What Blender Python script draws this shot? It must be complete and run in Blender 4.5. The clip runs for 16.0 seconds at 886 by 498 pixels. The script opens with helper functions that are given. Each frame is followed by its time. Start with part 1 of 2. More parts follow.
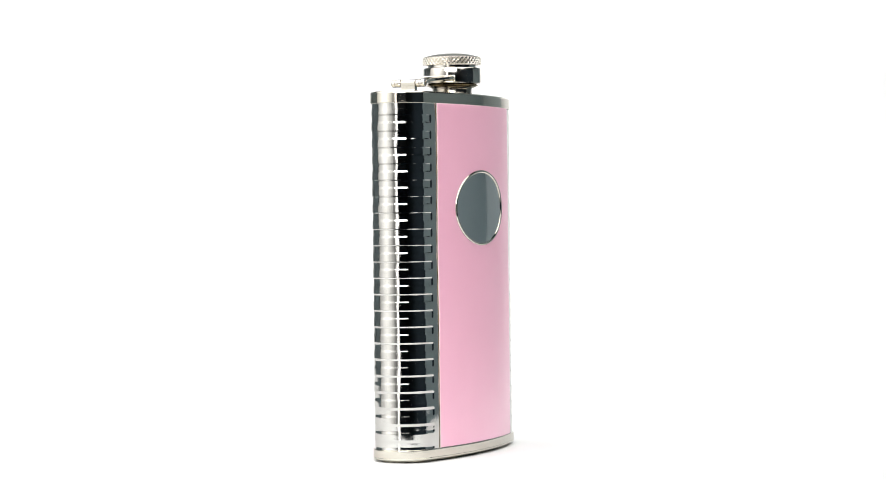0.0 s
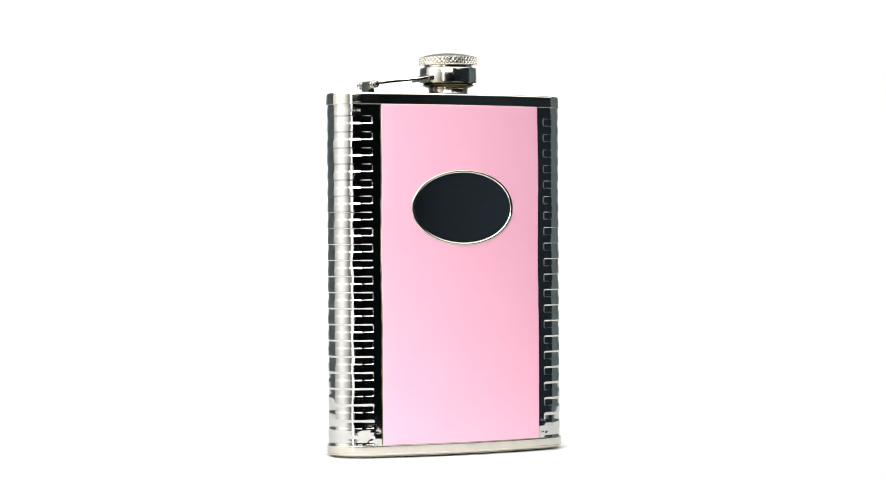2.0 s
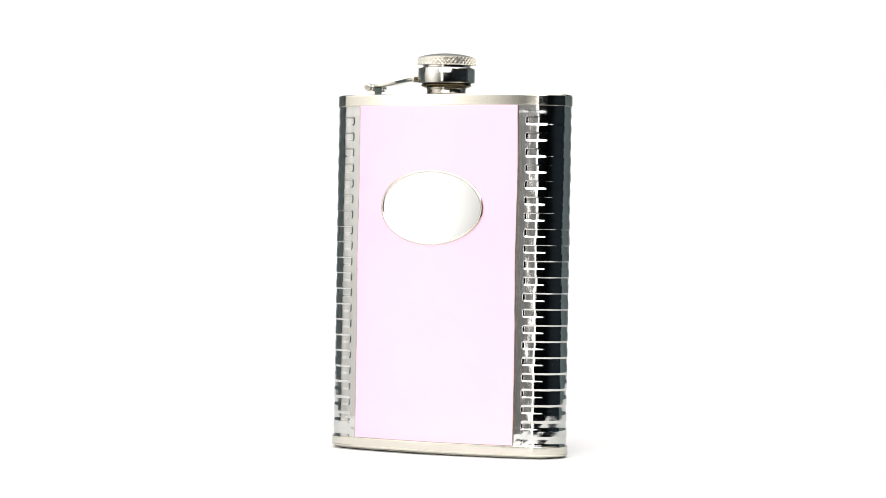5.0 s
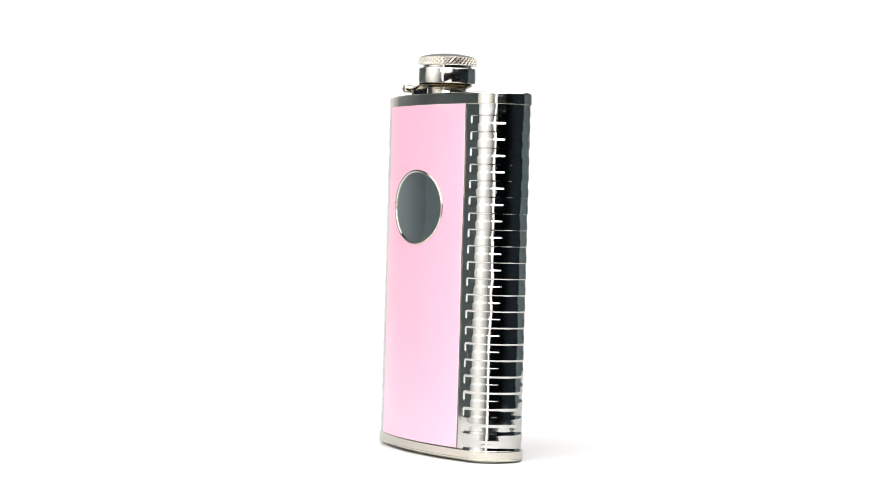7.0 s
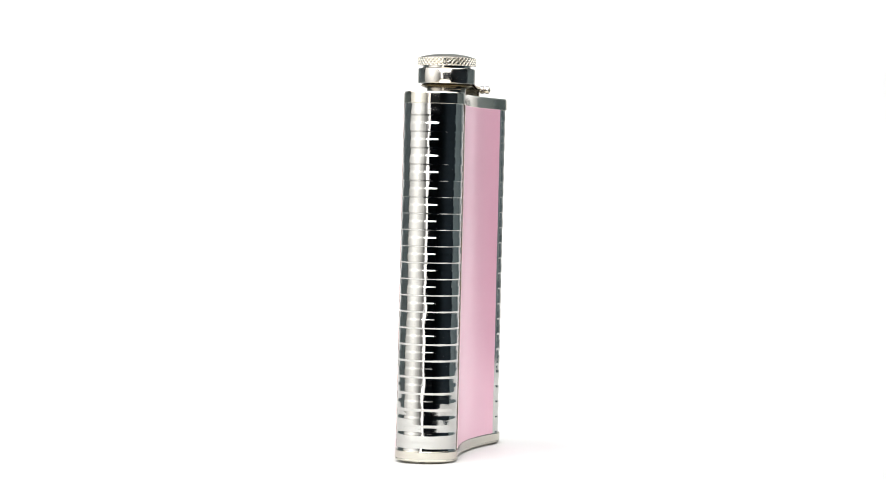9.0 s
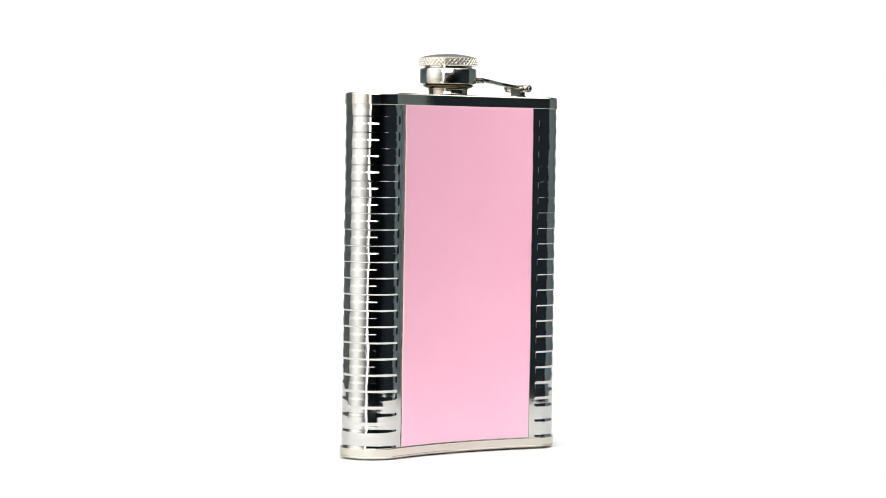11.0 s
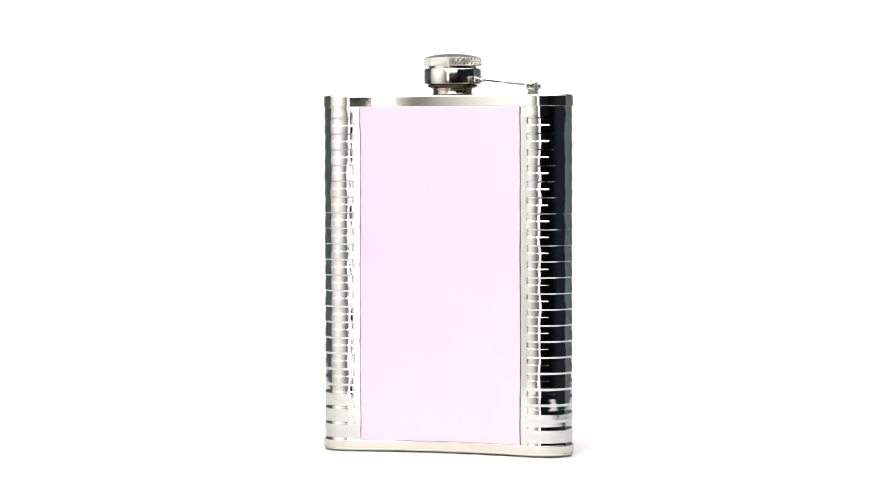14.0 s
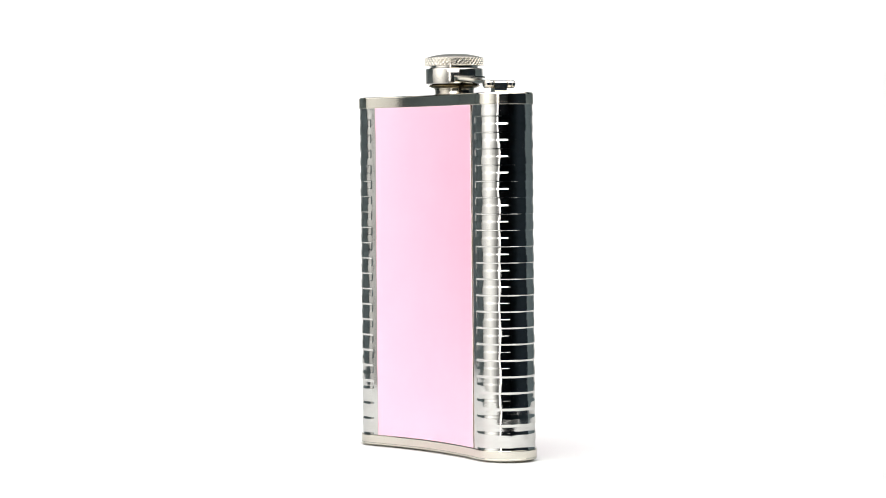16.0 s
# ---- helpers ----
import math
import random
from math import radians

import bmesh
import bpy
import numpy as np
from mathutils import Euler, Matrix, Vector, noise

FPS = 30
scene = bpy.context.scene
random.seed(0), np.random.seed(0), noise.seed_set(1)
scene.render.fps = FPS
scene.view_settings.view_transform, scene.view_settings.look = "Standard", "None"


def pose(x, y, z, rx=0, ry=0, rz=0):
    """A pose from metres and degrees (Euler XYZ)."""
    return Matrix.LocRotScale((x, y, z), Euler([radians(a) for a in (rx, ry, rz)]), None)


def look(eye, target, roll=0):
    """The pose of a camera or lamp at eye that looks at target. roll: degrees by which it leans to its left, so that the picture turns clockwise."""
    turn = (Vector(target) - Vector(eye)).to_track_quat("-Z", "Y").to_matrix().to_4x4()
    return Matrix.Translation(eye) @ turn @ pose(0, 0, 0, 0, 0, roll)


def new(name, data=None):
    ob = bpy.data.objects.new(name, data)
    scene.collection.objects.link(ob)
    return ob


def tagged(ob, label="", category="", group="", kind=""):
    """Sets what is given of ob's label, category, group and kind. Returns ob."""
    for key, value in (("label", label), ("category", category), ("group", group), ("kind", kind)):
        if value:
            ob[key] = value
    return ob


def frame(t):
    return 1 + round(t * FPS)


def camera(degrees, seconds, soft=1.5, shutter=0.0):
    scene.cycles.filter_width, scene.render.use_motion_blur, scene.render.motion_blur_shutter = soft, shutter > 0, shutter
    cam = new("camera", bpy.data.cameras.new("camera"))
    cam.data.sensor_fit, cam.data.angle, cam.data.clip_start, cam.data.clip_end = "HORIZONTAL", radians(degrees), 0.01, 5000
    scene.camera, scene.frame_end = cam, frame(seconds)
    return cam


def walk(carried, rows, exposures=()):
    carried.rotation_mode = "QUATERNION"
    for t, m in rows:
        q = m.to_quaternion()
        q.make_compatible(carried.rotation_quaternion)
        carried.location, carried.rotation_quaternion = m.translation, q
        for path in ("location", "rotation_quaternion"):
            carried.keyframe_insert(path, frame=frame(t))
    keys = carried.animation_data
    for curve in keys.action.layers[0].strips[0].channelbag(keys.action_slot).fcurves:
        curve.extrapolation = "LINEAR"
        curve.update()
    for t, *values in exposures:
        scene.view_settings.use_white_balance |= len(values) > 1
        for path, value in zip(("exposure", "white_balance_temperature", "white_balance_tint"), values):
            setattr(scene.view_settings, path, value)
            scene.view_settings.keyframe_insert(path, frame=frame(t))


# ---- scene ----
cam = camera(18.74, 16.0, soft=1.0)
EYE = pose(0, -0.9793, 0.0958, 88.733, 0, 0) @ pose(0, 0, 0, 0, 0, 0.307)
walk(cam, [(0.0, EYE), (16.0, EYE)])
scene.view_settings.exposure = 0.0

MM = 0.001

# ---- world and exposure: a closed dark studio, all light comes from its softboxes ----
world = bpy.data.worlds.new("studio_world")
scene.world = world
world.use_nodes = True
world.node_tree.nodes["Background"].inputs["Color"].default_value = (0.02, 0.022, 0.025, 1)
world.node_tree.nodes["Background"].inputs["Strength"].default_value = 0.1

OVERHEAD, FRONT, BACKLIGHT, STRIP, SIDE = 2.6, 16.5, 6.0, 3.2, 5.0


# ---- materials ----
def material(name, color, rough=0.5, metal=0.0, spec=0.5):
    m = bpy.data.materials.new(name)
    m.use_nodes = True
    b = m.node_tree.nodes["Principled BSDF"]
    b.inputs["Base Color"].default_value = (*color, 1)
    b.inputs["Roughness"].default_value = rough
    b.inputs["Metallic"].default_value = metal
    b.inputs["Specular IOR Level"].default_value = spec
    return m


def edge_tint(m, v):
    """Steel loses a little reflectance towards grazing angles."""
    m.node_tree.nodes["Principled BSDF"].inputs["Specular Tint"].default_value = (v, v, v, 1)


def grain(m, scale, strength, distance, detail=4.0, stretch=(1, 1, 1), kind="NOISE", after=None):
    """Fine relief from object-space noise; chains onto an earlier bump."""
    nt = m.node_tree
    co = nt.nodes.new("ShaderNodeTexCoord")
    mp = nt.nodes.new("ShaderNodeMapping")
    mp.inputs["Scale"].default_value = stretch
    nt.links.new(co.outputs["Object"], mp.inputs["Vector"])
    if kind == "VORONOI":
        tx = nt.nodes.new("ShaderNodeTexVoronoi")
        out = tx.outputs["Distance"]
    else:
        tx = nt.nodes.new("ShaderNodeTexNoise")
        tx.inputs["Detail"].default_value = detail
        out = tx.outputs["Fac"]
    tx.inputs["Scale"].default_value = scale
    nt.links.new(mp.outputs["Vector"], tx.inputs["Vector"])
    bp = nt.nodes.new("ShaderNodeBump")
    bp.inputs["Strength"].default_value = strength
    bp.inputs["Distance"].default_value = distance
    nt.links.new(out, bp.inputs["Height"])
    if after:
        nt.links.new(after.outputs["Normal"], bp.inputs["Normal"])
    nt.links.new(bp.outputs["Normal"], nt.nodes["Principled BSDF"].inputs["Normal"])
    return bp


def vary(m, socket, scale, low, high, stretch=(1, 1, 1), detail=5.0, colors=None):
    """Drives a value or colour of the surface with noise between low and high."""
    nt = m.node_tree
    co = nt.nodes.new("ShaderNodeTexCoord")
    mp = nt.nodes.new("ShaderNodeMapping")
    mp.inputs["Scale"].default_value = stretch
    nt.links.new(co.outputs["Object"], mp.inputs["Vector"])
    tx = nt.nodes.new("ShaderNodeTexNoise")
    tx.inputs["Scale"].default_value = scale
    tx.inputs["Detail"].default_value = detail
    nt.links.new(mp.outputs["Vector"], tx.inputs["Vector"])
    rp = nt.nodes.new("ShaderNodeValToRGB")
    rp.color_ramp.elements[0].position, rp.color_ramp.elements[1].position = 0.35, 0.68
    c0, c1 = colors if colors else ((low,) * 3, (high,) * 3)
    rp.color_ramp.elements[0].color = (*c0, 1)
    rp.color_ramp.elements[1].color = (*c1, 1)
    nt.links.new(tx.outputs["Fac"], rp.inputs["Fac"])
    nt.links.new(rp.outputs["Color"], nt.nodes["Principled BSDF"].inputs[socket])


steel = material("polished_steel", (0.60, 0.595, 0.57), 0.08, 1.0)
vary(steel, "Roughness", 160, 0.045, 0.085)
vary(steel, "Base Color", 90, 0, 0, colors=((0.58, 0.575, 0.55), (0.62, 0.615, 0.595)))
b1 = grain(steel, 55, 0.07, 0.0006, 2.0)
b1 = grain(steel, 900, 0.05, 0.0001, 3.0, after=b1)
# drawing marks run up the shell and spread its reflections sideways
grain(steel, 3600, 0.3, 0.00004, 2.0, stretch=(1, 1, 0.03), after=b1)

rim_steel = material("rim_steel", (0.65, 0.62, 0.545), 0.12, 1.0)
vary(rim_steel, "Roughness", 220, 0.07, 0.13)
b2 = grain(rim_steel, 70, 0.03, 0.0005, 2.0)
grain(rim_steel, 1200, 0.06, 0.0001, 3.0, after=b2)

edge_tint(steel, 0.75)
edge_tint(rim_steel, 0.75)

plate_steel = material("mirror_steel", (0.74, 0.74, 0.73), 0.04, 1.0)
vary(plate_steel, "Roughness", 300, 0.05, 0.09)


def dust(m, scale, size, rough):
    """Sparse dull specks of dust on a polished surface."""
    nt = m.node_tree
    b = nt.nodes["Principled BSDF"]
    clean = b.inputs["Roughness"].links[0].from_socket
    co = nt.nodes.new("ShaderNodeTexCoord")
    vo = nt.nodes.new("ShaderNodeTexVoronoi")
    vo.inputs["Scale"].default_value = scale
    nt.links.new(co.outputs["Object"], vo.inputs["Vector"])
    rp = nt.nodes.new("ShaderNodeMapRange")
    rp.inputs["From Min"].default_value, rp.inputs["From Max"].default_value = size, size * 0.5
    nt.links.new(vo.outputs["Distance"], rp.inputs["Value"])
    mx = nt.nodes.new("ShaderNodeMix")
    nt.links.new(rp.outputs["Result"], mx.inputs["Factor"])
    nt.links.new(clean, mx.inputs["A"])
    mx.inputs["B"].default_value = rough
    nt.links.new(mx.outputs["Result"], b.inputs["Roughness"])


dust(plate_steel, 420, 0.065, 0.45)
b0 = grain(plate_steel, 40, 0.03, 0.0004, 1.0)
grain(plate_steel, 700, 0.02, 0.0001, 6.0, stretch=(1, 1, 0.15), after=b0)

nickel = material("cap_nickel", (0.60, 0.575, 0.53), 0.14, 1.0)
vary(nickel, "Roughness", 400, 0.09, 0.2)
knurl_nickel = material("knurled_nickel", (0.58, 0.55, 0.49), 0.10, 1.0)
vary(knurl_nickel, "Roughness", 700, 0.06, 0.12)
brushed = material("brushed_nickel", (0.40, 0.38, 0.345), 0.34, 1.0)
vary(brushed, "Roughness", 500, 0.28, 0.42)
dark_steel = material("neck_steel", (0.34, 0.315, 0.27), 0.16, 1.0)
gasket_mat = material("gasket_brass", (0.20, 0.165, 0.10), 0.25, 1.0)
seam_mat = material("dark_brown_seam", (0.09, 0.065, 0.035), 0.45)
vary(seam_mat, "Base Color", 300, 0, 0, colors=((0.05, 0.035, 0.02), (0.20, 0.15, 0.09)))

pink = material("pink_leatherette", (0.93, 0.44, 0.575), 0.48, 0.0, 1.0)
vary(pink, "Base Color", 60, 0, 0, colors=((0.92, 0.43, 0.565), (0.94, 0.45, 0.585)))
pink.node_tree.nodes["Principled BSDF"].inputs["IOR"].default_value = 2.0
pink.node_tree.nodes["Principled BSDF"].inputs["Specular Tint"].default_value = (0.82, 0.92, 1.0, 1)
for socket, value in (("Coat Weight", 0.6), ("Coat Roughness", 0.2), ("Coat IOR", 1.4)):
    pink.node_tree.nodes["Principled BSDF"].inputs[socket].default_value = value
b3 = grain(pink, 2600, 0.10, 0.00012, 4.0)
grain(pink, 45, 0.10, 0.0008, 2.0, after=b3)
pink_edge = material("cut_leatherette_edge", (0.80, 0.66, 0.66), 0.7)

paper = material("white_paper", (0.74, 0.74, 0.735), 0.6, 0.0, 0.3)
grain(paper, 500, 0.04, 0.0002, 4.0)
vary(paper, "Base Color", 9, 0, 0, colors=((0.73, 0.73, 0.725), (0.75, 0.75, 0.745)))
grey_paint = material("blue_grey_paint", (0.50, 0.57, 0.59), 0.8)
vary(grey_paint, "Base Color", 3, 0, 0, colors=((0.49, 0.56, 0.58), (0.51, 0.58, 0.60)))
black_paint = material("black_paint", (0.026, 0.036, 0.046), 0.9, 0, 0.0)
vary(black_paint, "Base Color", 3, 0, 0, colors=((0.024, 0.034, 0.044), (0.028, 0.038, 0.048)))
slate_paint = material("slate_grey_paint", (0.25, 0.31, 0.33), 0.8)
vary(slate_paint, "Base Color", 3, 0, 0, colors=((0.24, 0.30, 0.32), (0.26, 0.32, 0.34)))
grey_floor = material("dark_grey_floor_paint", (0.17, 0.18, 0.19), 0.7)
vary(grey_floor, "Base Color", 4, 0, 0, colors=((0.16, 0.17, 0.18), (0.18, 0.19, 0.20)))
black_cloth = material("black_cloth", (0.015, 0.015, 0.017), 0.9, 0, 0.1)


def lamp_cloth(name, color, strength):
    m = bpy.data.materials.new(name)
    m.use_nodes = True
    nt = m.node_tree
    nt.nodes.remove(nt.nodes["Principled BSDF"])
    e = nt.nodes.new("ShaderNodeEmission")
    e.inputs["Color"].default_value = (*color, 1)
    e.inputs["Strength"].default_value = strength
    nt.links.new(e.outputs[0], nt.nodes["Material Output"].inputs[0])
    return m


over_cloth = lamp_cloth("overhead_diffuser_cloth", (1.0, 0.99, 0.975), OVERHEAD)
front_cloth = lamp_cloth("front_diffuser_cloth", (0.97, 0.985, 0.985), FRONT)
back_cloth = lamp_cloth("added_backdrop_light_cloth", (1.0, 0.99, 0.985), BACKLIGHT)
strip_cloth = lamp_cloth("strip_diffuser_cloth", (1.0, 0.99, 0.97), STRIP)
side_cloth = lamp_cloth("side_diffuser_cloth", (1.0, 0.985, 0.955), SIDE)


def ramp_along(nt, socket, stops):
    rp = nt.nodes.new("ShaderNodeValToRGB")
    el = rp.color_ramp.elements
    for k, (p, v) in enumerate(stops):
        e = el[k] if k < 2 else el.new(p)
        e.position, e.color = p, (v, v, v, 1)
    nt.links.new(socket, rp.inputs["Fac"])
    return rp.outputs["Color"]


def uneven(m, across, upward, strength):
    """A diffuser lit from behind is brightest over its lamp and falls off to its ends."""
    nt = m.node_tree
    co = nt.nodes.new("ShaderNodeTexCoord")
    sp = nt.nodes.new("ShaderNodeSeparateXYZ")
    nt.links.new(co.outputs["Generated"], sp.inputs[0])
    value = strength
    for axis, stops in (("X", across), ("Y", upward)):
        mu = nt.nodes.new("ShaderNodeMath")
        mu.operation = "MULTIPLY"
        nt.links.new(ramp_along(nt, sp.outputs[axis], stops), mu.inputs[0])
        if axis == "X":
            mu.inputs[1].default_value = value
        else:
            nt.links.new(value, mu.inputs[1])
        value = mu.outputs[0]
    nt.links.new(value, nt.nodes["Emission"].inputs["Strength"])


uneven(side_cloth, ((0.0, 0.20), (1.0, 0.22), (0.08, 0.25), (0.20, 0.34), (0.28, 0.44), (0.42, 0.52), (0.52, 0.45), (0.60, 0.35), (0.70, 0.25), (0.80, 0.15),
                    (0.86, 0.08), (0.91, 0.065)), ((0.0, 0.4), (1.0, 1.15), (0.3, 0.65), (0.6, 1.05)), SIDE)
uneven(front_cloth, ((0.0, 0.45), (1.0, 0.22), (0.25, 0.9), (0.5, 1.0), (0.7, 0.85), (0.88, 0.5)), ((0.0, 0.12), (1.0, 0.35), (0.25, 0.6), (0.5, 1.0), (0.75, 0.9)), FRONT)


# ---- mesh helpers ----
def obj(name, bm, mat, parent=None, label="", sharp=35, smooth=True):
    me = bpy.data.meshes.new(name)
    bmesh.ops.recalc_face_normals(bm, faces=bm.faces)
    bm.to_mesh(me)
    bm.free()
    for mt in (mat if isinstance(mat, (list, tuple)) else [mat]):
        me.materials.append(mt)
    if smooth:
        me.shade_smooth()
        me.set_sharp_from_angle(angle=radians(sharp))
    ob = new(name, me)
    ob.parent = parent
    if label:
        tagged(ob, label)
    return ob


def part(name, bm, mat, parent, label="", sharp=35):
    return obj(name, bm, mat, parent, label, sharp)


def sstep(t):
    t = min(1.0, max(0.0, t))
    return t * t * (3 - 2 * t)


def grid(bm, rows, closed_u=True, closed_v=False):
    """Rows of points to quads; u runs along a row, v from row to row."""
    vs = [[bm.verts.new(p) for p in row] for row in rows]
    nv, nu = len(vs), len(vs[0])
    for j in range(nv if closed_v else nv - 1):
        for i in range(nu if closed_u else nu - 1):
            a, b = vs[j], vs[(j + 1) % nv]
            bm.faces.new((a[i], a[(i + 1) % nu], b[(i + 1) % nu], b[i]))
    return vs


CAP_X = -0.8


def lathe(profile, n=96, cap_low=True, cap_high=True, at=(CAP_X, 0, 0)):
    """Profile of (radius, height) in millimetres, turned round a vertical axis."""
    bm = bmesh.new()
    rows = [[(at[0] * MM + r * MM * math.cos(2 * math.pi * i / n), at[1] * MM + r * MM * math.sin(2 * math.pi * i / n), (at[2] + z) * MM)
             for i in range(n)] for r, z in profile]
    vs = grid(bm, rows)
    if cap_low:
        bm.faces.new(vs[0])
    if cap_high:
        bm.faces.new(vs[-1])
    return bm


def box(bm, lo, hi, bevel=0.0, seg=2):
    """An axis-aligned block from corner to corner in metres."""
    c = [(a + b) / 2 for a, b in zip(lo, hi)]
    s = [b - a for a, b in zip(lo, hi)]
    r = bmesh.ops.create_cube(bm, size=1.0, matrix=Matrix.LocRotScale(c, None, s))
    if bevel:
        es = list({e for v in r["verts"] for e in v.link_edges})
        bmesh.ops.bevel(bm, geom=es, offset=bevel, segments=seg, profile=0.5, affect="EDGES")
    return r


# ---- studio: paper sweep, dark room ----
def paper_sweep():
    bm = bmesh.new()
    prof = [(-0.155, 0.0), (-0.08, 0.0), (0.0, 0.0), (0.08, 0.0), (0.15, 0.0), (0.22, 0.0)]
    for i in range(1, 13):
        a = math.pi / 2 * i / 12
        prof.append((0.36 + 0.16 * math.sin(a) - 0.0, 0.16 * (1 - math.cos(a))))
    prof.append((0.52, 0.25))
    def sides(y):
        # the sheet is cut narrower towards its front edge
        f = sstep((y + 0.155) / 0.375)
        return -0.20 - 0.115 * f, 0.152 + 0.148 * f
    rows = []
    for y, z in prof:
        lo, hi = sides(y)
        rows.append([(lo + (hi - lo) * k / 6, y, z) for k in range(7)])
    grid(bm, rows, closed_u=False)
    ob = obj("ground", bm, paper, sharp=60)
    md = ob.modifiers.new("thickness", "SOLIDIFY")
    md.thickness, md.offset = 0.002, 1
    return tagged(ob, "seamless white paper sweep curving up behind the flask", "backdrop paper", kind="structure")


def wall(name, lo, hi, mat, label):
    bm = bmesh.new()
    box(bm, lo, hi)
    ob = obj(name, bm, mat, smooth=False)
    return tagged(ob, label, "wall", kind="structure")


paper_sweep()
wall("floor", (-0.10, -2.4, -0.86), (0.95, 0.04, -0.76), black_paint, "black matt studio floor in front of the sweep")
wall("floor_left", (-1.3, -2.4, -0.86), (-0.10, 0.04, -0.76), grey_floor, "dark grey painted studio floor under the side softbox")
wall("floor_back", (-1.3, 0.04, -0.86), (0.95, 0.95, -0.76), grey_paint, "blue grey painted studio floor under the paper sweep")
wall("wall_right", (0.80, -2.4, -0.76), (0.90, 0.04, 2.0), black_paint, "black painted studio wall")
wall("wall_right_back", (0.80, 0.04, -0.76), (0.90, 0.95, 2.0), slate_paint, "slate grey painted studio wall")
wall("wall_left", (-1.20, -2.4, -0.76), (-1.10, 0.95, 2.0), grey_paint, "blue grey painted studio wall")
wall("wall_back", (-1.10, 0.80, -0.76), (0.80, 0.90, 2.0), grey_paint, "blue grey painted studio wall behind the sweep")
wall("wall_front", (-1.10, -2.4, -0.76), (0.80, -2.3, 2.0), black_paint, "black painted studio wall behind the camera")
wall("table_top", (-0.18, -0.150, -0.032), (0.135, 0.33, -0.003), grey_paint, "painted board carrying the paper sweep")
wall("table_pedestal", (-0.06, 0.05, -0.76), (0.06, 0.17, -0.032), grey_paint, "painted pedestal under the board")
wall("ceiling", (-1.3, -2.4, 2.0), (0.95, 0.95, 2.1), grey_paint, "blue grey painted studio ceiling")


def softbox(width, height, m, cloth, label):
    """A softbox whose diffuser faces its own -z."""
    top = new("softbox")
    top.matrix_world = m
    w, h = width / 2, height / 2
    bm = bmesh.new()
    grid(bm, [[(-w, -h, 0), (w, -h, 0)], [(-w, h, 0), (w, h, 0)]], closed_u=False)
    part("diffuser", bm, cloth, top, "glowing white diffuser cloth")
    bm = bmesh.new()
    e = 0.012
    grid(bm, [[(-w - e, -h - e, -0.01), (w + e, -h - e, -0.01), (w + e, h + e, -0.01), (-w - e, h + e, -0.01)],
              [(-w - e, -h - e, 0.03), (w + e, -h - e, 0.03), (w + e, h + e, 0.03), (-w - e, h + e, 0.03)],
              [(-w * 0.4, -h * 0.4, 0.14), (w * 0.4, -h * 0.4, 0.14), (w * 0.4, h * 0.4, 0.14), (-w * 0.4, h * 0.4, 0.14)]])
    bm.faces.new([v for v in bm.verts if v.co.z > 0.13])
    part("housing", bm, black_cloth, top, "black cloth housing")
    return tagged(top, label, "softbox")


# overhead light above the sweep, a tall narrow strip beside the camera, a broad diffuser at the side
softbox(0.94, 0.74, pose(0.0, -0.12, 0.42), over_cloth, "square overhead softbox with a white diffuser hung over the sweep")
softbox(0.64, 0.34, look((-0.06, -0.715, 0.465), (0, 0, 0.10)), front_cloth, "softbox with a white diffuser tilted down from above the camera")
# added lamp, hidden above, that brings the backdrop up to white
softbox(0.80, 0.22, look((0.07, 0.28, 0.40), (0.07, 0.56, 0.16)), back_cloth, "long narrow softbox added unseen to whiten the paper backdrop")
softbox(0.127, 1.14, look((-0.356, -1.041, 0.30), (0, 0, 0.30)), strip_cloth, "tall narrow strip softbox standing beside the camera")
softbox(1.05, 1.12, look((-0.556, -0.415, 0.26), (-0.556 + 0.946, -0.415 + 0.36, 0.26)), side_cloth, "broad side softbox with a cream white diffuser")


# ---- the flask: kidney section, millimetres ----
HALF, R_END, SAG = 36.1, 10.9, 4.4
CURVE = SAG / HALF ** 2


def centre(x):
    th = math.atan(2 * CURVE * x)
    return x, CURVE * x * x, th


def front(x, r):
    x, y, th = centre(x)
    return x + r * math.sin(th), y - r * math.cos(th)


def back(x, r):
    x, y, th = centre(x)
    return x - r * math.sin(th), y + r * math.cos(th)


X_FRONT, X_BACK = 30.0, 32.3          # half widths of the leather panels along the centre line
TH_END = math.atan(2 * CURVE * HALF)


def section(r, step_end=40, step_face=24):
    """Closed loop of points of the kidney section at offset r."""
    out = []
    for i in range(step_face):
        out.append(front(-HALF + 2 * HALF * i / step_face, r))
    for i in range(step_end):
        a = -math.pi / 2 + TH_END + math.pi * i / step_end
        out.append((HALF + r * math.cos(a), SAG + r * math.sin(a)))
    for i in range(step_face):
        out.append(back(HALF - 2 * HALF * i / step_face, r))
    for i in range(step_end):
        a = math.pi / 2 - TH_END + math.pi * i / step_end
        out.append((-HALF + r * math.cos(a), SAG + r * math.sin(a)))
    return out


def loft(profile, mat_cap=True, **kw):
    """Rim or plate: (offset, height) rows round the kidney section."""
    bm = bmesh.new()
    rows = [[(x * MM, y * MM, z * MM) for x, y in section(r, **kw)] for r, z in profile]
    vs = grid(bm, rows)
    if mat_cap:
        bm.faces.new(vs[0])
        bm.faces.new(vs[-1])
    return bm


GROOVES, PITCH, FIRST = 21, 5.715, 120.25
DEPTH = 0.165


def from_groove(z):
    """Height above the middle of the nearest groove, and whether z lies in the grooved stretch."""
    k = min(GROOVES - 1, max(0, round((FIRST - z) / PITCH)))
    v = z - (FIRST - k * PITCH)
    return v, abs(v) <= PITCH / 2


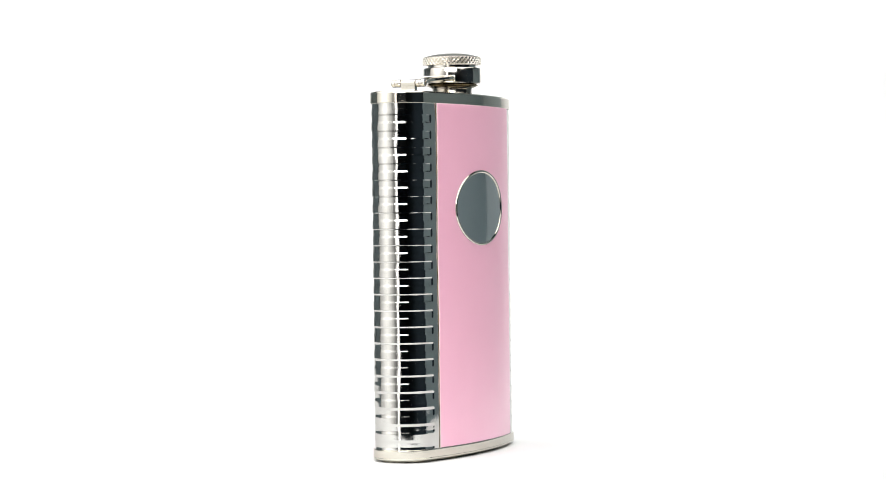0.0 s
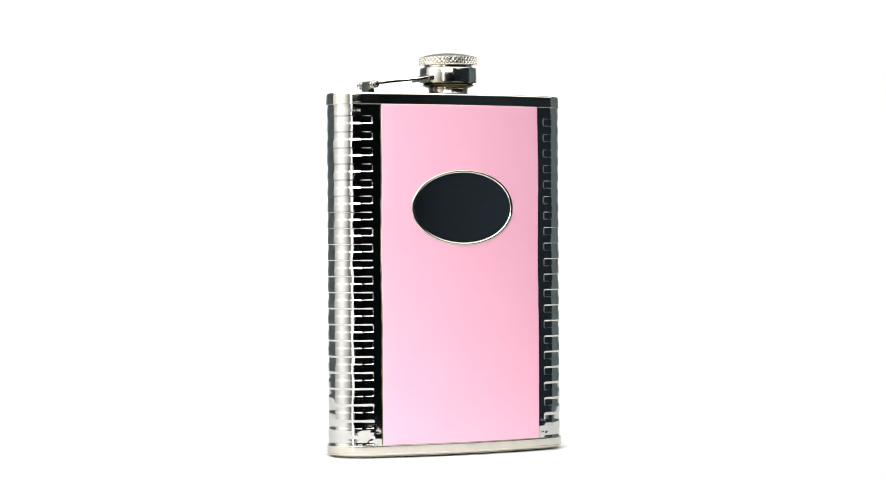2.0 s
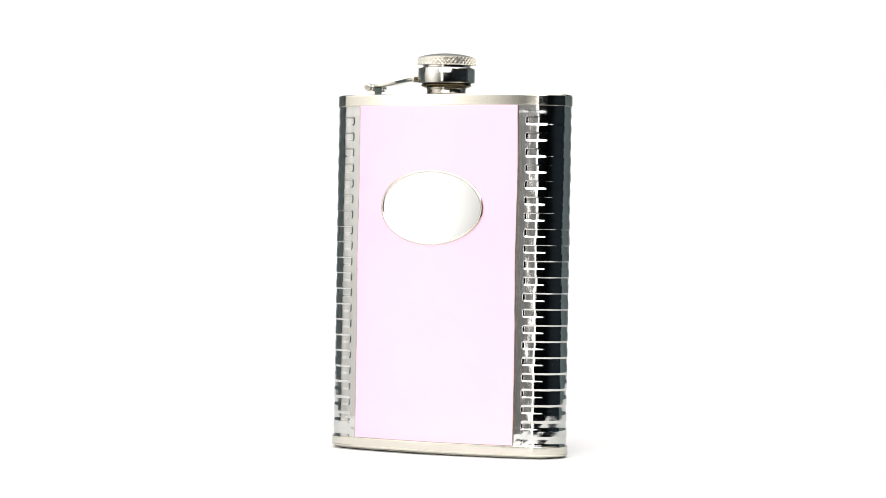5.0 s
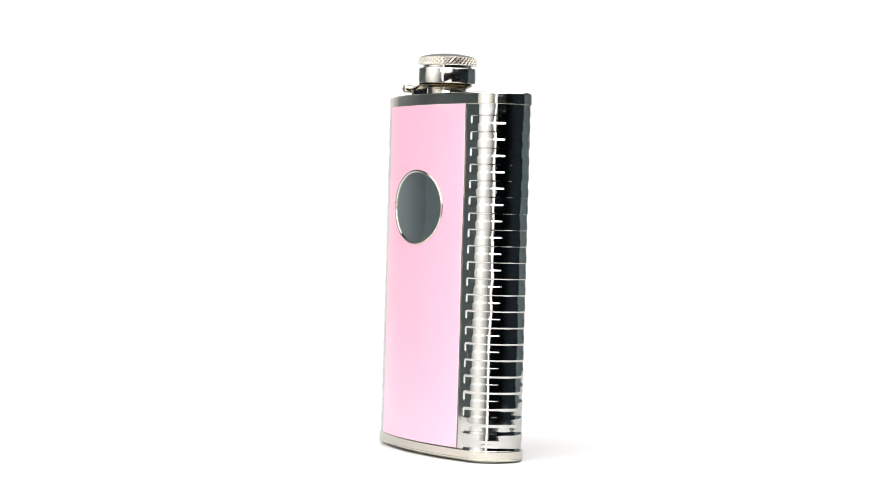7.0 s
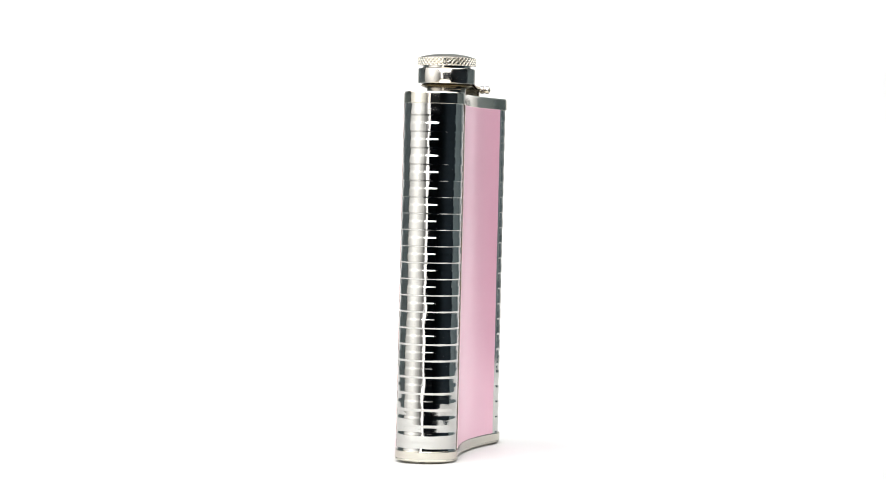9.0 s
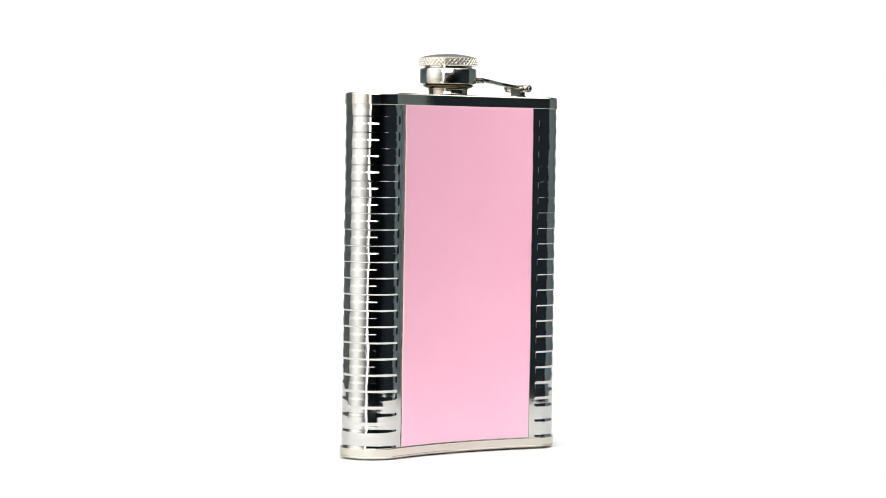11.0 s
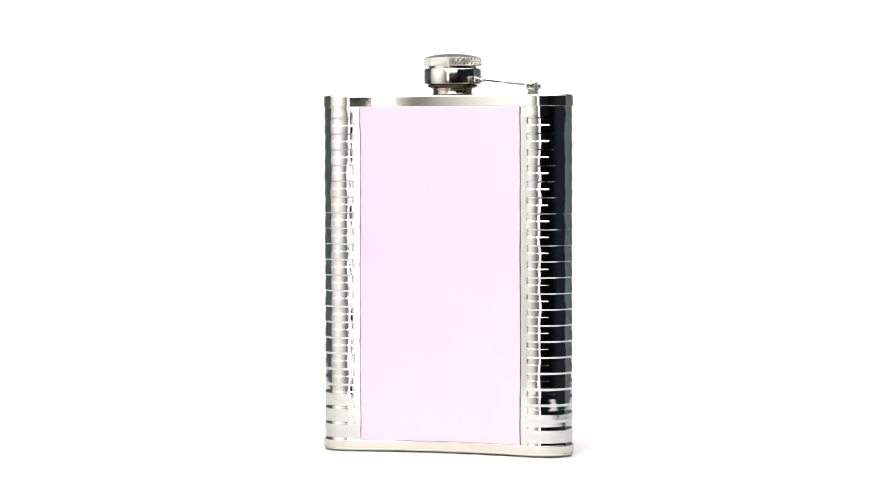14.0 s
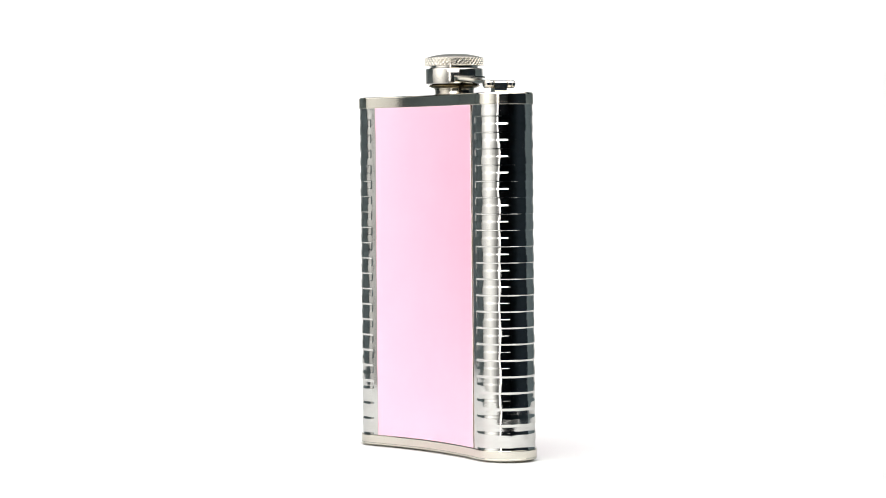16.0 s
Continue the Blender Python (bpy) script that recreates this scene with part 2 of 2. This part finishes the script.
def groove_depth(v, past):
    """Share of the full depth: the upper lip is crisp, the lower one runs out gently, less so at the finger ends."""
    run = 0.75 + 0.45 * sstep((past - 2.0) / 4.0)
    if v > 0:
        return 1.0 - sstep((v - 0.98) / 0.66)
    u = (-v - 1.32) / run + 0.5
    return 1.0 - 0.82 * sstep(u) - 0.18 * sstep((u - 0.32) / 0.36)


def body_mesh():
    # stations round the shell: arc length from each leather edge rules where a groove ends
    r = R_END - 0.25
    st = []                            # x, y, nx, ny, distance past the groove end
    def face_run(fn, x0, x1, n, sign, edge):
        for i in range(n):
            x = x0 + (x1 - x0) * i / n
            px, py = fn(x, r)
            _, _, th = centre(x)
            nx, ny = (math.sin(th), -math.cos(th)) if sign < 0 else (-math.sin(th), math.cos(th))
            st.append((px, py, nx, ny, abs(x) - edge))
    ef, eb = X_FRONT + 2.7, X_BACK + 2.6
    def end_run(s, n):
        for i in range(n):
            a = (-math.pi / 2 + TH_END if s > 0 else math.pi / 2 - TH_END) + (math.pi * i / n)
            u = math.pi * i / n * r
            ea, eo = (HALF - ef, HALF - eb) if s > 0 else (HALF - eb, HALF - ef)
            st.append((s * HALF + r * math.cos(a), SAG + r * math.sin(a), math.cos(a), math.sin(a),
                       min(ea + u, eo + math.pi * r - u)))
    m = X_FRONT - 1.0
    face_run(front, -HALF, -m, 44, -1, ef)
    face_run(front, -m, m, 8, -1, ef)
    face_run(front, m, HALF, 44, -1, ef)
    end_run(1, 72)
    m = X_BACK - 1.0
    face_run(back, HALF, m, 36, 1, eb)
    face_run(back, m, -m, 8, 1, eb)
    face_run(back, -m, -HALF, 36, 1, eb)
    end_run(-1, 72)
    zs = [2.0, 3.4]
    z = 4.0
    while z < 124:
        zs.append(z)
        z += PITCH / 30
    zs += [124.4, 124.8, 125.2, 126.6]
    bm = bmesh.new()
    rows = []
    for z in zs:
        v, grooved = from_groove(z)
        row = []
        for x, y, nx, ny, past in st:
            e = 0.0
            if grooved and past > 0:
                d = groove_depth(v, past)
                # rounded finger ends
                c = max(0.0, abs(v) - 0.7)
                # pressed a little deeper towards the finger ends
                more = 0.38 if ny < 0 else 0.08
                e = DEPTH * (1.0 + more * (1.0 - sstep((past - 1.5) / 4.0))) * d * sstep((past - 0.45 * c * c) / 0.7)
            # pinched, slightly crumpled sheet where the shell meets the rims beside the leather
            near = max(sstep((14.0 - z) / 7.0), 0.4 * sstep((z - 120.0) / 4.0)) * sstep((4.0 - abs(past)) / 3.0)
            if near > 0:
                e += 0.032 * near * (noise.noise(Vector((x * 0.5, y * 0.5, z * 0.45))) + 0.18 * noise.noise(Vector((x * 1.4, y * 1.4, z * 1.1))) + 0.3)
            # the shell draws in a little at its very top
            e += 0.2 * sstep((z - 121.8) / 3.4)
            # on the hollow side the margin beside the panel lies flatter than the section
            if ny > 0:
                e += 0.22 * sstep((past + 3.0) / 5.0) * (1.0 - sstep((past - 2.0) / 10.0))
            # the thin sheet is nowhere quite true
            e += 0.085 * sstep((past + 1.0) / 3.0) * noise.noise(Vector((x * 0.28, y * 0.28 + 4.0, z / PITCH * 0.9)))
            row.append(((x - nx * e) * MM, (y - ny * e) * MM, z * MM))
        rows.append(row)
    vs = grid(bm, rows)
    bm.faces.new(vs[0])
    bm.faces.new(vs[-1])
    return bm


def edge_drift(x, z, half):
    """Hand-cut side edges of a panel wander a little."""
    side = 1 if x > 0 else -1
    n = noise.noise(Vector((side * 7.3 + half, 0.0, z * 0.035))) * 0.35 + noise.noise(Vector((side * 3.1, half, z * 0.16))) * 0.10
    return n * sstep((abs(x) - half + 3) / 3)


def brown_seam(fn, half, z0, z1):
    """Thin dark brown bead of uneven width round a panel."""
    bm = bmesh.new()
    path = []
    n = 110
    for k in range(n):
        path.append((-half, z0 + (z1 - z0) * k / n, -1, 0))
    for k in range(40):
        path.append((-half + 2 * half * k / 40, z1, 0, 1))
    for k in range(n):
        path.append((half, z1 - (z1 - z0) * k / n, 1, 0))
    for k in range(40):
        path.append((half - 2 * half * k / 40, z0, 0, -1))
    rows = [[] for _ in range(5)]
    for x, z, dx, dz in path:
        x += edge_drift(x, z, half)
        wide = 0.32 + 0.28 * max(0.0, noise.noise(Vector((x * 0.3, z * 0.25, half)))) if dx else 0.08
        for row, (o, r) in zip(rows, ((-0.15, R_END - 0.24), (0.0, R_END - 0.06), (wide * 0.5, R_END - 0.14), (wide, R_END - 0.22), (wide, R_END - 0.28))):
            px, py = fn(x + dx * o, r)
            row.append((px * MM, py * MM, (z + dz * o) * MM))
    grid(bm, rows)
    return bm


def leather(fn, half, z0, z1):
    """A thin sheet that follows the curved face, with rounded edges."""
    bm = bmesh.new()
    inner, outer = R_END - 0.24, R_END + 0.20
    def spread(lo, hi, n):
        near = (0.0, 0.12, 0.4, 0.9)
        mid = [lo + 0.9 + (hi - lo - 1.8) * k / n for k in range(1, n)]
        return [lo + a for a in near] + mid + [hi - a for a in reversed(near)]
    xs = spread(-half + 0.18, half - 0.18, 36)
    zz = spread(z0 + 0.18, z1 - 0.18, 60)
    nx, nz = len(xs) - 1, len(zz) - 1
    def pt(x, z, r):
        px, py = fn(x + edge_drift(x, z, half), r)
        return (px * MM, py * MM, z * MM)
    vs = grid(bm, [[pt(x, z, outer) for x in xs] for z in zz], closed_u=False)
    edge = [vs[0][i] for i in range(nx + 1)] + [vs[j][nx] for j in range(1, nz + 1)] + \
           [vs[nz][i] for i in range(nx - 1, -1, -1)] + [vs[j][0] for j in range(nz - 1, 0, -1)]
    coords = [(x, zz[0]) for x in xs] + [(xs[-1], z) for z in zz[1:]] + [(x, zz[-1]) for x in xs[-2::-1]] + [(xs[0], z) for z in zz[-2:0:-1]]
    prev = edge
    for inset, r in ((0.05, outer - 0.06), (0.0, outer - 0.16), (0.0, inner)):
        k = 0.18 - inset
        cur = []
        for x, z in coords:
            gx = x + (k if abs(x - xs[-1]) < 1e-6 else -k if abs(x - xs[0]) < 1e-6 else 0)
            gz = z + (k if abs(z - zz[-1]) < 1e-6 else -k if abs(z - zz[0]) < 1e-6 else 0)
            cur.append(bm.verts.new(pt(gx, gz, r)))
        for i in range(len(cur)):
            j = (i + 1) % len(cur)
            f = bm.faces.new((prev[i], prev[j], cur[j], cur[i]))
            if r <= outer - 0.16:
                f.material_index = 1
        prev = cur
    return bm


OVAL_A, OVAL_B, OVAL_Z, OVAL_X = 19.3, 13.55, 88.85, -0.6


def on_front(dx, dz, r):
    # the plate is a little flatter than the face under it
    x, y = front(dx + OVAL_X, r)
    return (x * MM, (y - 0.21 * CURVE * dx * dx) * MM, (OVAL_Z + dz) * MM)


def oval_plate():
    bm = bmesh.new()
    r = R_END + 0.30
    rings, n = 14, 96
    c = bm.verts.new(on_front(0, 0, r))
    prev = None
    for k in range(1, rings + 1):
        f = k / rings
        cur = [bm.verts.new(on_front((OVAL_A - 0.8) * f * math.cos(2 * math.pi * i / n), (OVAL_B - 0.8) * f * math.sin(2 * math.pi * i / n), r - 0.10 * f ** 6))
               for i in range(n)]
        for i in range(n):
            j = (i + 1) % n
            bm.faces.new((c, cur[i], cur[j]) if prev is None else (prev[i], cur[i], cur[j], prev[j]))
        prev = cur
    return bm


def oval_frame():
    """Raised bead round the oval plate."""
    bm = bmesh.new()
    n = 128
    rows = []
    for off, h in ((-0.95, -0.1), (-0.9, 0.15), (-0.7, 0.36), (-0.4, 0.46), (-0.1, 0.38), (0.08, 0.16), (0.12, -0.1)):
        rows.append([on_front((OVAL_A + off) * math.cos(2 * math.pi * i / n), (OVAL_B + off) * math.sin(2 * math.pi * i / n), R_END + 0.16 + h)
                     for i in range(n)])
    grid(bm, rows)
    return bm


def knurled_knob():
    """Domed cap top with a diamond-knurled edge."""
    R, z0, z1 = 10.75, 140.4, 143.6
    bm = bmesh.new()
    n, m = 756, 26
    teeth = 42
    rows = []
    def ring(r, z):
        return [((CAP_X + r * math.cos(2 * math.pi * i / n)) * MM, r * MM * math.sin(2 * math.pi * i / n), z * MM) for i in range(n)]
    rows.append(ring(7.6, z0))
    rows.append(ring(10.0, z0))
    tri = lambda t: abs((t % 1.0) * 2 - 1)
    for j in range(m + 1):
        z = z0 + 0.12 + (z1 - z0 - 0.24) * j / m
        row = []
        fade = min(1.0, j / 2, (m - j) / 2)
        for i in range(n):
            u = teeth * i / n
            w = (z - z0) / (2 * math.pi * R / teeth) * 0.95
            d = 0.27 * sstep((max(tri(u + w), tri(u - w)) - 0.5) / 0.42)
            r = R - d * fade - 0.18 * (1 - fade)
            row.append(((CAP_X + r * math.cos(2 * math.pi * i / n)) * MM, r * MM * math.sin(2 * math.pi * i / n), z * MM))
        rows.append(row)
    vs = grid(bm, rows)
    bm.faces.new(vs[0])
    return bm, vs[-1]


def knob_dome():
    prof = [(10.45, 143.4), (10.3, 143.58)]
    for k in range(1, 15):
        f = k / 14
        prof.append((10.3 * (1 - f) + 0.1 * f, 143.58 + 1.5 * (1 - (1 - f) ** 2.2)))
    return lathe(prof, 96)


flask = new("hip_flask")
tagged(flask, "steel hip flask with ribbed ends and pink leather panels", "hip flask")

part("body", body_mesh(), steel, flask, "polished steel shell with pressed grooves round both ends", sharp=60)
part("top_rim", loft([(R_END - 3.5, 126.3), (R_END - 0.35, 125.7), (R_END - 0.1, 125.7), (R_END - 0.03, 125.78), (R_END, 125.92), (R_END, 126.1), (R_END - 0.04, 126.5), (R_END - 0.05, 126.7), (R_END - 0.10, 129.2), (R_END - 0.12, 129.4), (R_END - 0.26, 129.65), (R_END - 0.42, 129.85), (R_END - 0.7, 129.95), (R_END - 0.9, 129.97), (R_END - 2.2, 130.0)]),
     rim_steel, flask, "smooth polished steel top rim", sharp=40)
part("base_rim", loft([(R_END - 5.0, 0.6), (R_END - 3.1, 0.5), (R_END - 3.0, 0.0), (R_END - 2.2, 0.0), (R_END - 2.1, 0.5), (R_END - 0.35, 0.5), (R_END + 0.02, 0.75), (R_END + 0.13, 1.25), (R_END + 0.06, 1.35), (R_END + 0.14, 1.45), (R_END + 0.155, 1.55), (R_END + 0.16, 1.7), (R_END + 0.16, 3.9), (R_END + 0.155, 4.05), (R_END + 0.11, 4.2), (R_END, 4.28), (R_END - 0.2, 4.3), (R_END - 2.0, 4.32)]),
     rim_steel, flask, "smooth polished steel base rim", sharp=40)
part("leather_panel", leather(front, X_FRONT, 4.4, 125.8), [pink, pink_edge], flask, "smooth pink leatherette panel")
part("leather_panel", leather(back, X_BACK, 4.4, 125.8), [pink, pink_edge], flask, "smooth pink leatherette panel")
part("brown_seam", brown_seam(front, X_FRONT, 4.4, 125.8), seam_mat, flask, "dark brown seam line")
part("brown_seam", brown_seam(back, X_BACK, 4.4, 125.8), seam_mat, flask, "dark brown seam line")
plate = part("oval_plate", oval_plate(), plate_steel, flask, "mirror polished oval steel plate")
part("oval_frame", oval_frame(), rim_steel, plate, "raised bright steel bead", sharp=50)

# neck with its thread
prof = [(7.9, 129.9), (7.9, 130.15), (7.3, 130.3), (7.2, 130.5), (7.2, 131.9), (7.35, 132.1), (7.35, 132.4), (7.2, 132.6), (7.2, 134.5)]
part("neck", lathe(prof), dark_steel, flask, "short polished steel neck")

# cap
cap = part("cap", lathe([(7.4, 134.0), (10.1, 133.95), (10.4, 134.05), (10.55, 134.35), (10.55, 139.2), (10.42, 139.5), (10.1, 139.6),
                         (9.1, 139.65), (8.9, 139.8), (8.9, 140.5)]), nickel, flask, "polished nickel screw cap", sharp=40)
bm, _ = knurled_knob()
part("knurled_edge", bm, knurl_nickel, cap, "diamond knurled grip edge", sharp=25)
part("dome", knob_dome(), brushed, cap, "brushed domed cap top", sharp=50)
part("gasket", lathe([(7.1, 132.45), (8.0, 132.5), (9.45, 133.2), (9.55, 133.35), (9.2, 133.5), (8.9, 133.62), (9.1, 133.8), (7.1, 134.05)]), gasket_mat, cap, "dull brass sealing washer", sharp=40)

# captive arm from the cap's collar down to the hinge
HX, HY, HZ = -32.0, 3.0, 133.1


def arm_mesh():
    bm = bmesh.new()
    outline = [(-11.2, 6.7, 135.9), (-15.0, 6.4, 135.4), (-18.5, 4.6, 135.0), (-24.0, 3.6, 134.3), (-31.0, 3.3, 133.4)]
    rows = []
    for x, w, z in outline:
        yc = 0.8 + (HY - 0.8) * min(1.0, (-x - 9) / 20)
        t, q = 0.48, 0.16
        edge = [(-w, -t + q), (-w + q * 0.3, -t + q * 0.3), (-w + q, -t), (w - q, -t), (w - q * 0.3, -t + q * 0.3), (w, -t + q),
                (w, t - q), (w - q * 0.3, t - q * 0.3), (w - q, t), (-w + q, t), (-w + q * 0.3, t - q * 0.3), (-w, t - q)]
        rows.append([(x * MM, (yc + a) * MM, (z + b) * MM) for a, b in edge])
    vs = grid(bm, rows)
    bm.faces.new(vs[0]); bm.faces.new(vs[-1])
    return bm


def arm_tab():
    """Upturned end of the arm that lies against the cap's collar."""
    bm = bmesh.new()
    box(bm, (-11.75 * MM, -5.9 * MM, 134.5 * MM), (-11.1 * MM, 7.5 * MM, 136.6 * MM), 0.15 * MM, 2)
    return bm


arm = part("captive_arm", arm_mesh(), rim_steel, flask, "flat steel arm holding the cap", sharp=30)
part("tab", arm_tab(), rim_steel, arm)

def barrel(y0, y1, r):
    """A short cylinder along y with rounded rims."""
    bm = bmesh.new()
    n = 32
    rows = []
    ym = (y0 + y1) / 2
    for y, rr in ((y0, r * 0.7), (y0 + 0.15, r * 0.92), (y0 + 0.4, r), (ym - 0.35, r), (ym - 0.2, r * 0.84), (ym + 0.2, r * 0.84), (ym + 0.35, r),
                  (y1 - 0.4, r), (y1 - 0.15, r * 0.92), (y1, r * 0.7)):
        rows.append([((HX + rr * math.cos(2 * math.pi * i / n)) * MM, y * MM, (HZ + rr * math.sin(2 * math.pi * i / n)) * MM) for i in range(n)])
    vs = grid(bm, rows)
    bm.faces.new(vs[0]); bm.faces.new(vs[-1])
    return bm


hinge = new("hinge")
hinge.parent = flask
part("knuckle", barrel(HY - 6.5, HY - 2.9, 1.45), nickel, hinge, "rolled steel knuckle")
part("knuckle", barrel(HY + 2.9, HY + 6.5, 1.45), nickel, hinge, "rolled steel knuckle")
part("pin", barrel(HY - 6.8, HY + 6.8, 0.8), dark_steel, hinge, "steel hinge pin")


def saddle():
    bm = bmesh.new()
    n = 20
    prof = [(HX - 1.6, 129.9), (HX - 1.5, 130.3), (HX - 1.1, 130.8), (HX - 1.15, 132.4)]
    for i in range(n + 1):
        a = math.pi - math.pi * i / n
        prof.append((HX + 1.3 * math.cos(a), HZ + 1.3 * math.sin(a)))
    prof += [(HX + 1.15, 132.4), (HX + 1.1, 130.8), (HX + 1.5, 130.3), (HX + 1.6, 129.9)]
    rows = [[(x * MM, y * MM, z * MM) for x, z in prof] for y in (HY - 2.7, HY - 2.5, HY + 2.5, HY + 2.7)]
    vs = grid(bm, rows)
    bm.faces.new(vs[0]); bm.faces.new(vs[-1])
    return bm


part("saddle", saddle(), rim_steel, hinge, "folded steel saddle fixed to the flask")


LEAN = [(0, 0.05), (1.5, -0.09), (2.5, -0.17), (3.5, -0.05), (4.2, 0.06), (6.3, 0.24), (7, 0.28), (9, -0.04), (11.3, -0.2),
        (12.5, -0.22), (13.5, -0.08), (14.5, -0.03), (16, 0.09)]


def motions():
    """The flask turns clockwise on the paper at an even rate, leaning slightly and wobbling a little as it goes."""
    rows = []
    for i in range(33):
        t = i * 0.5
        a = -18.80 * (t - 3.522)
        wob = float(np.interp(t, [p[0] for p in LEAN], [p[1] for p in LEAN]))
        rows.append((t, pose(0.00204, 0, 0.0003, 0, wob, 0) @ pose(0, 0, 0, 0, 0, a) @ pose(-0.00023, -0.00393, 0, -1.13, 0.04, 0)))
    walk(flask, rows)


motions()
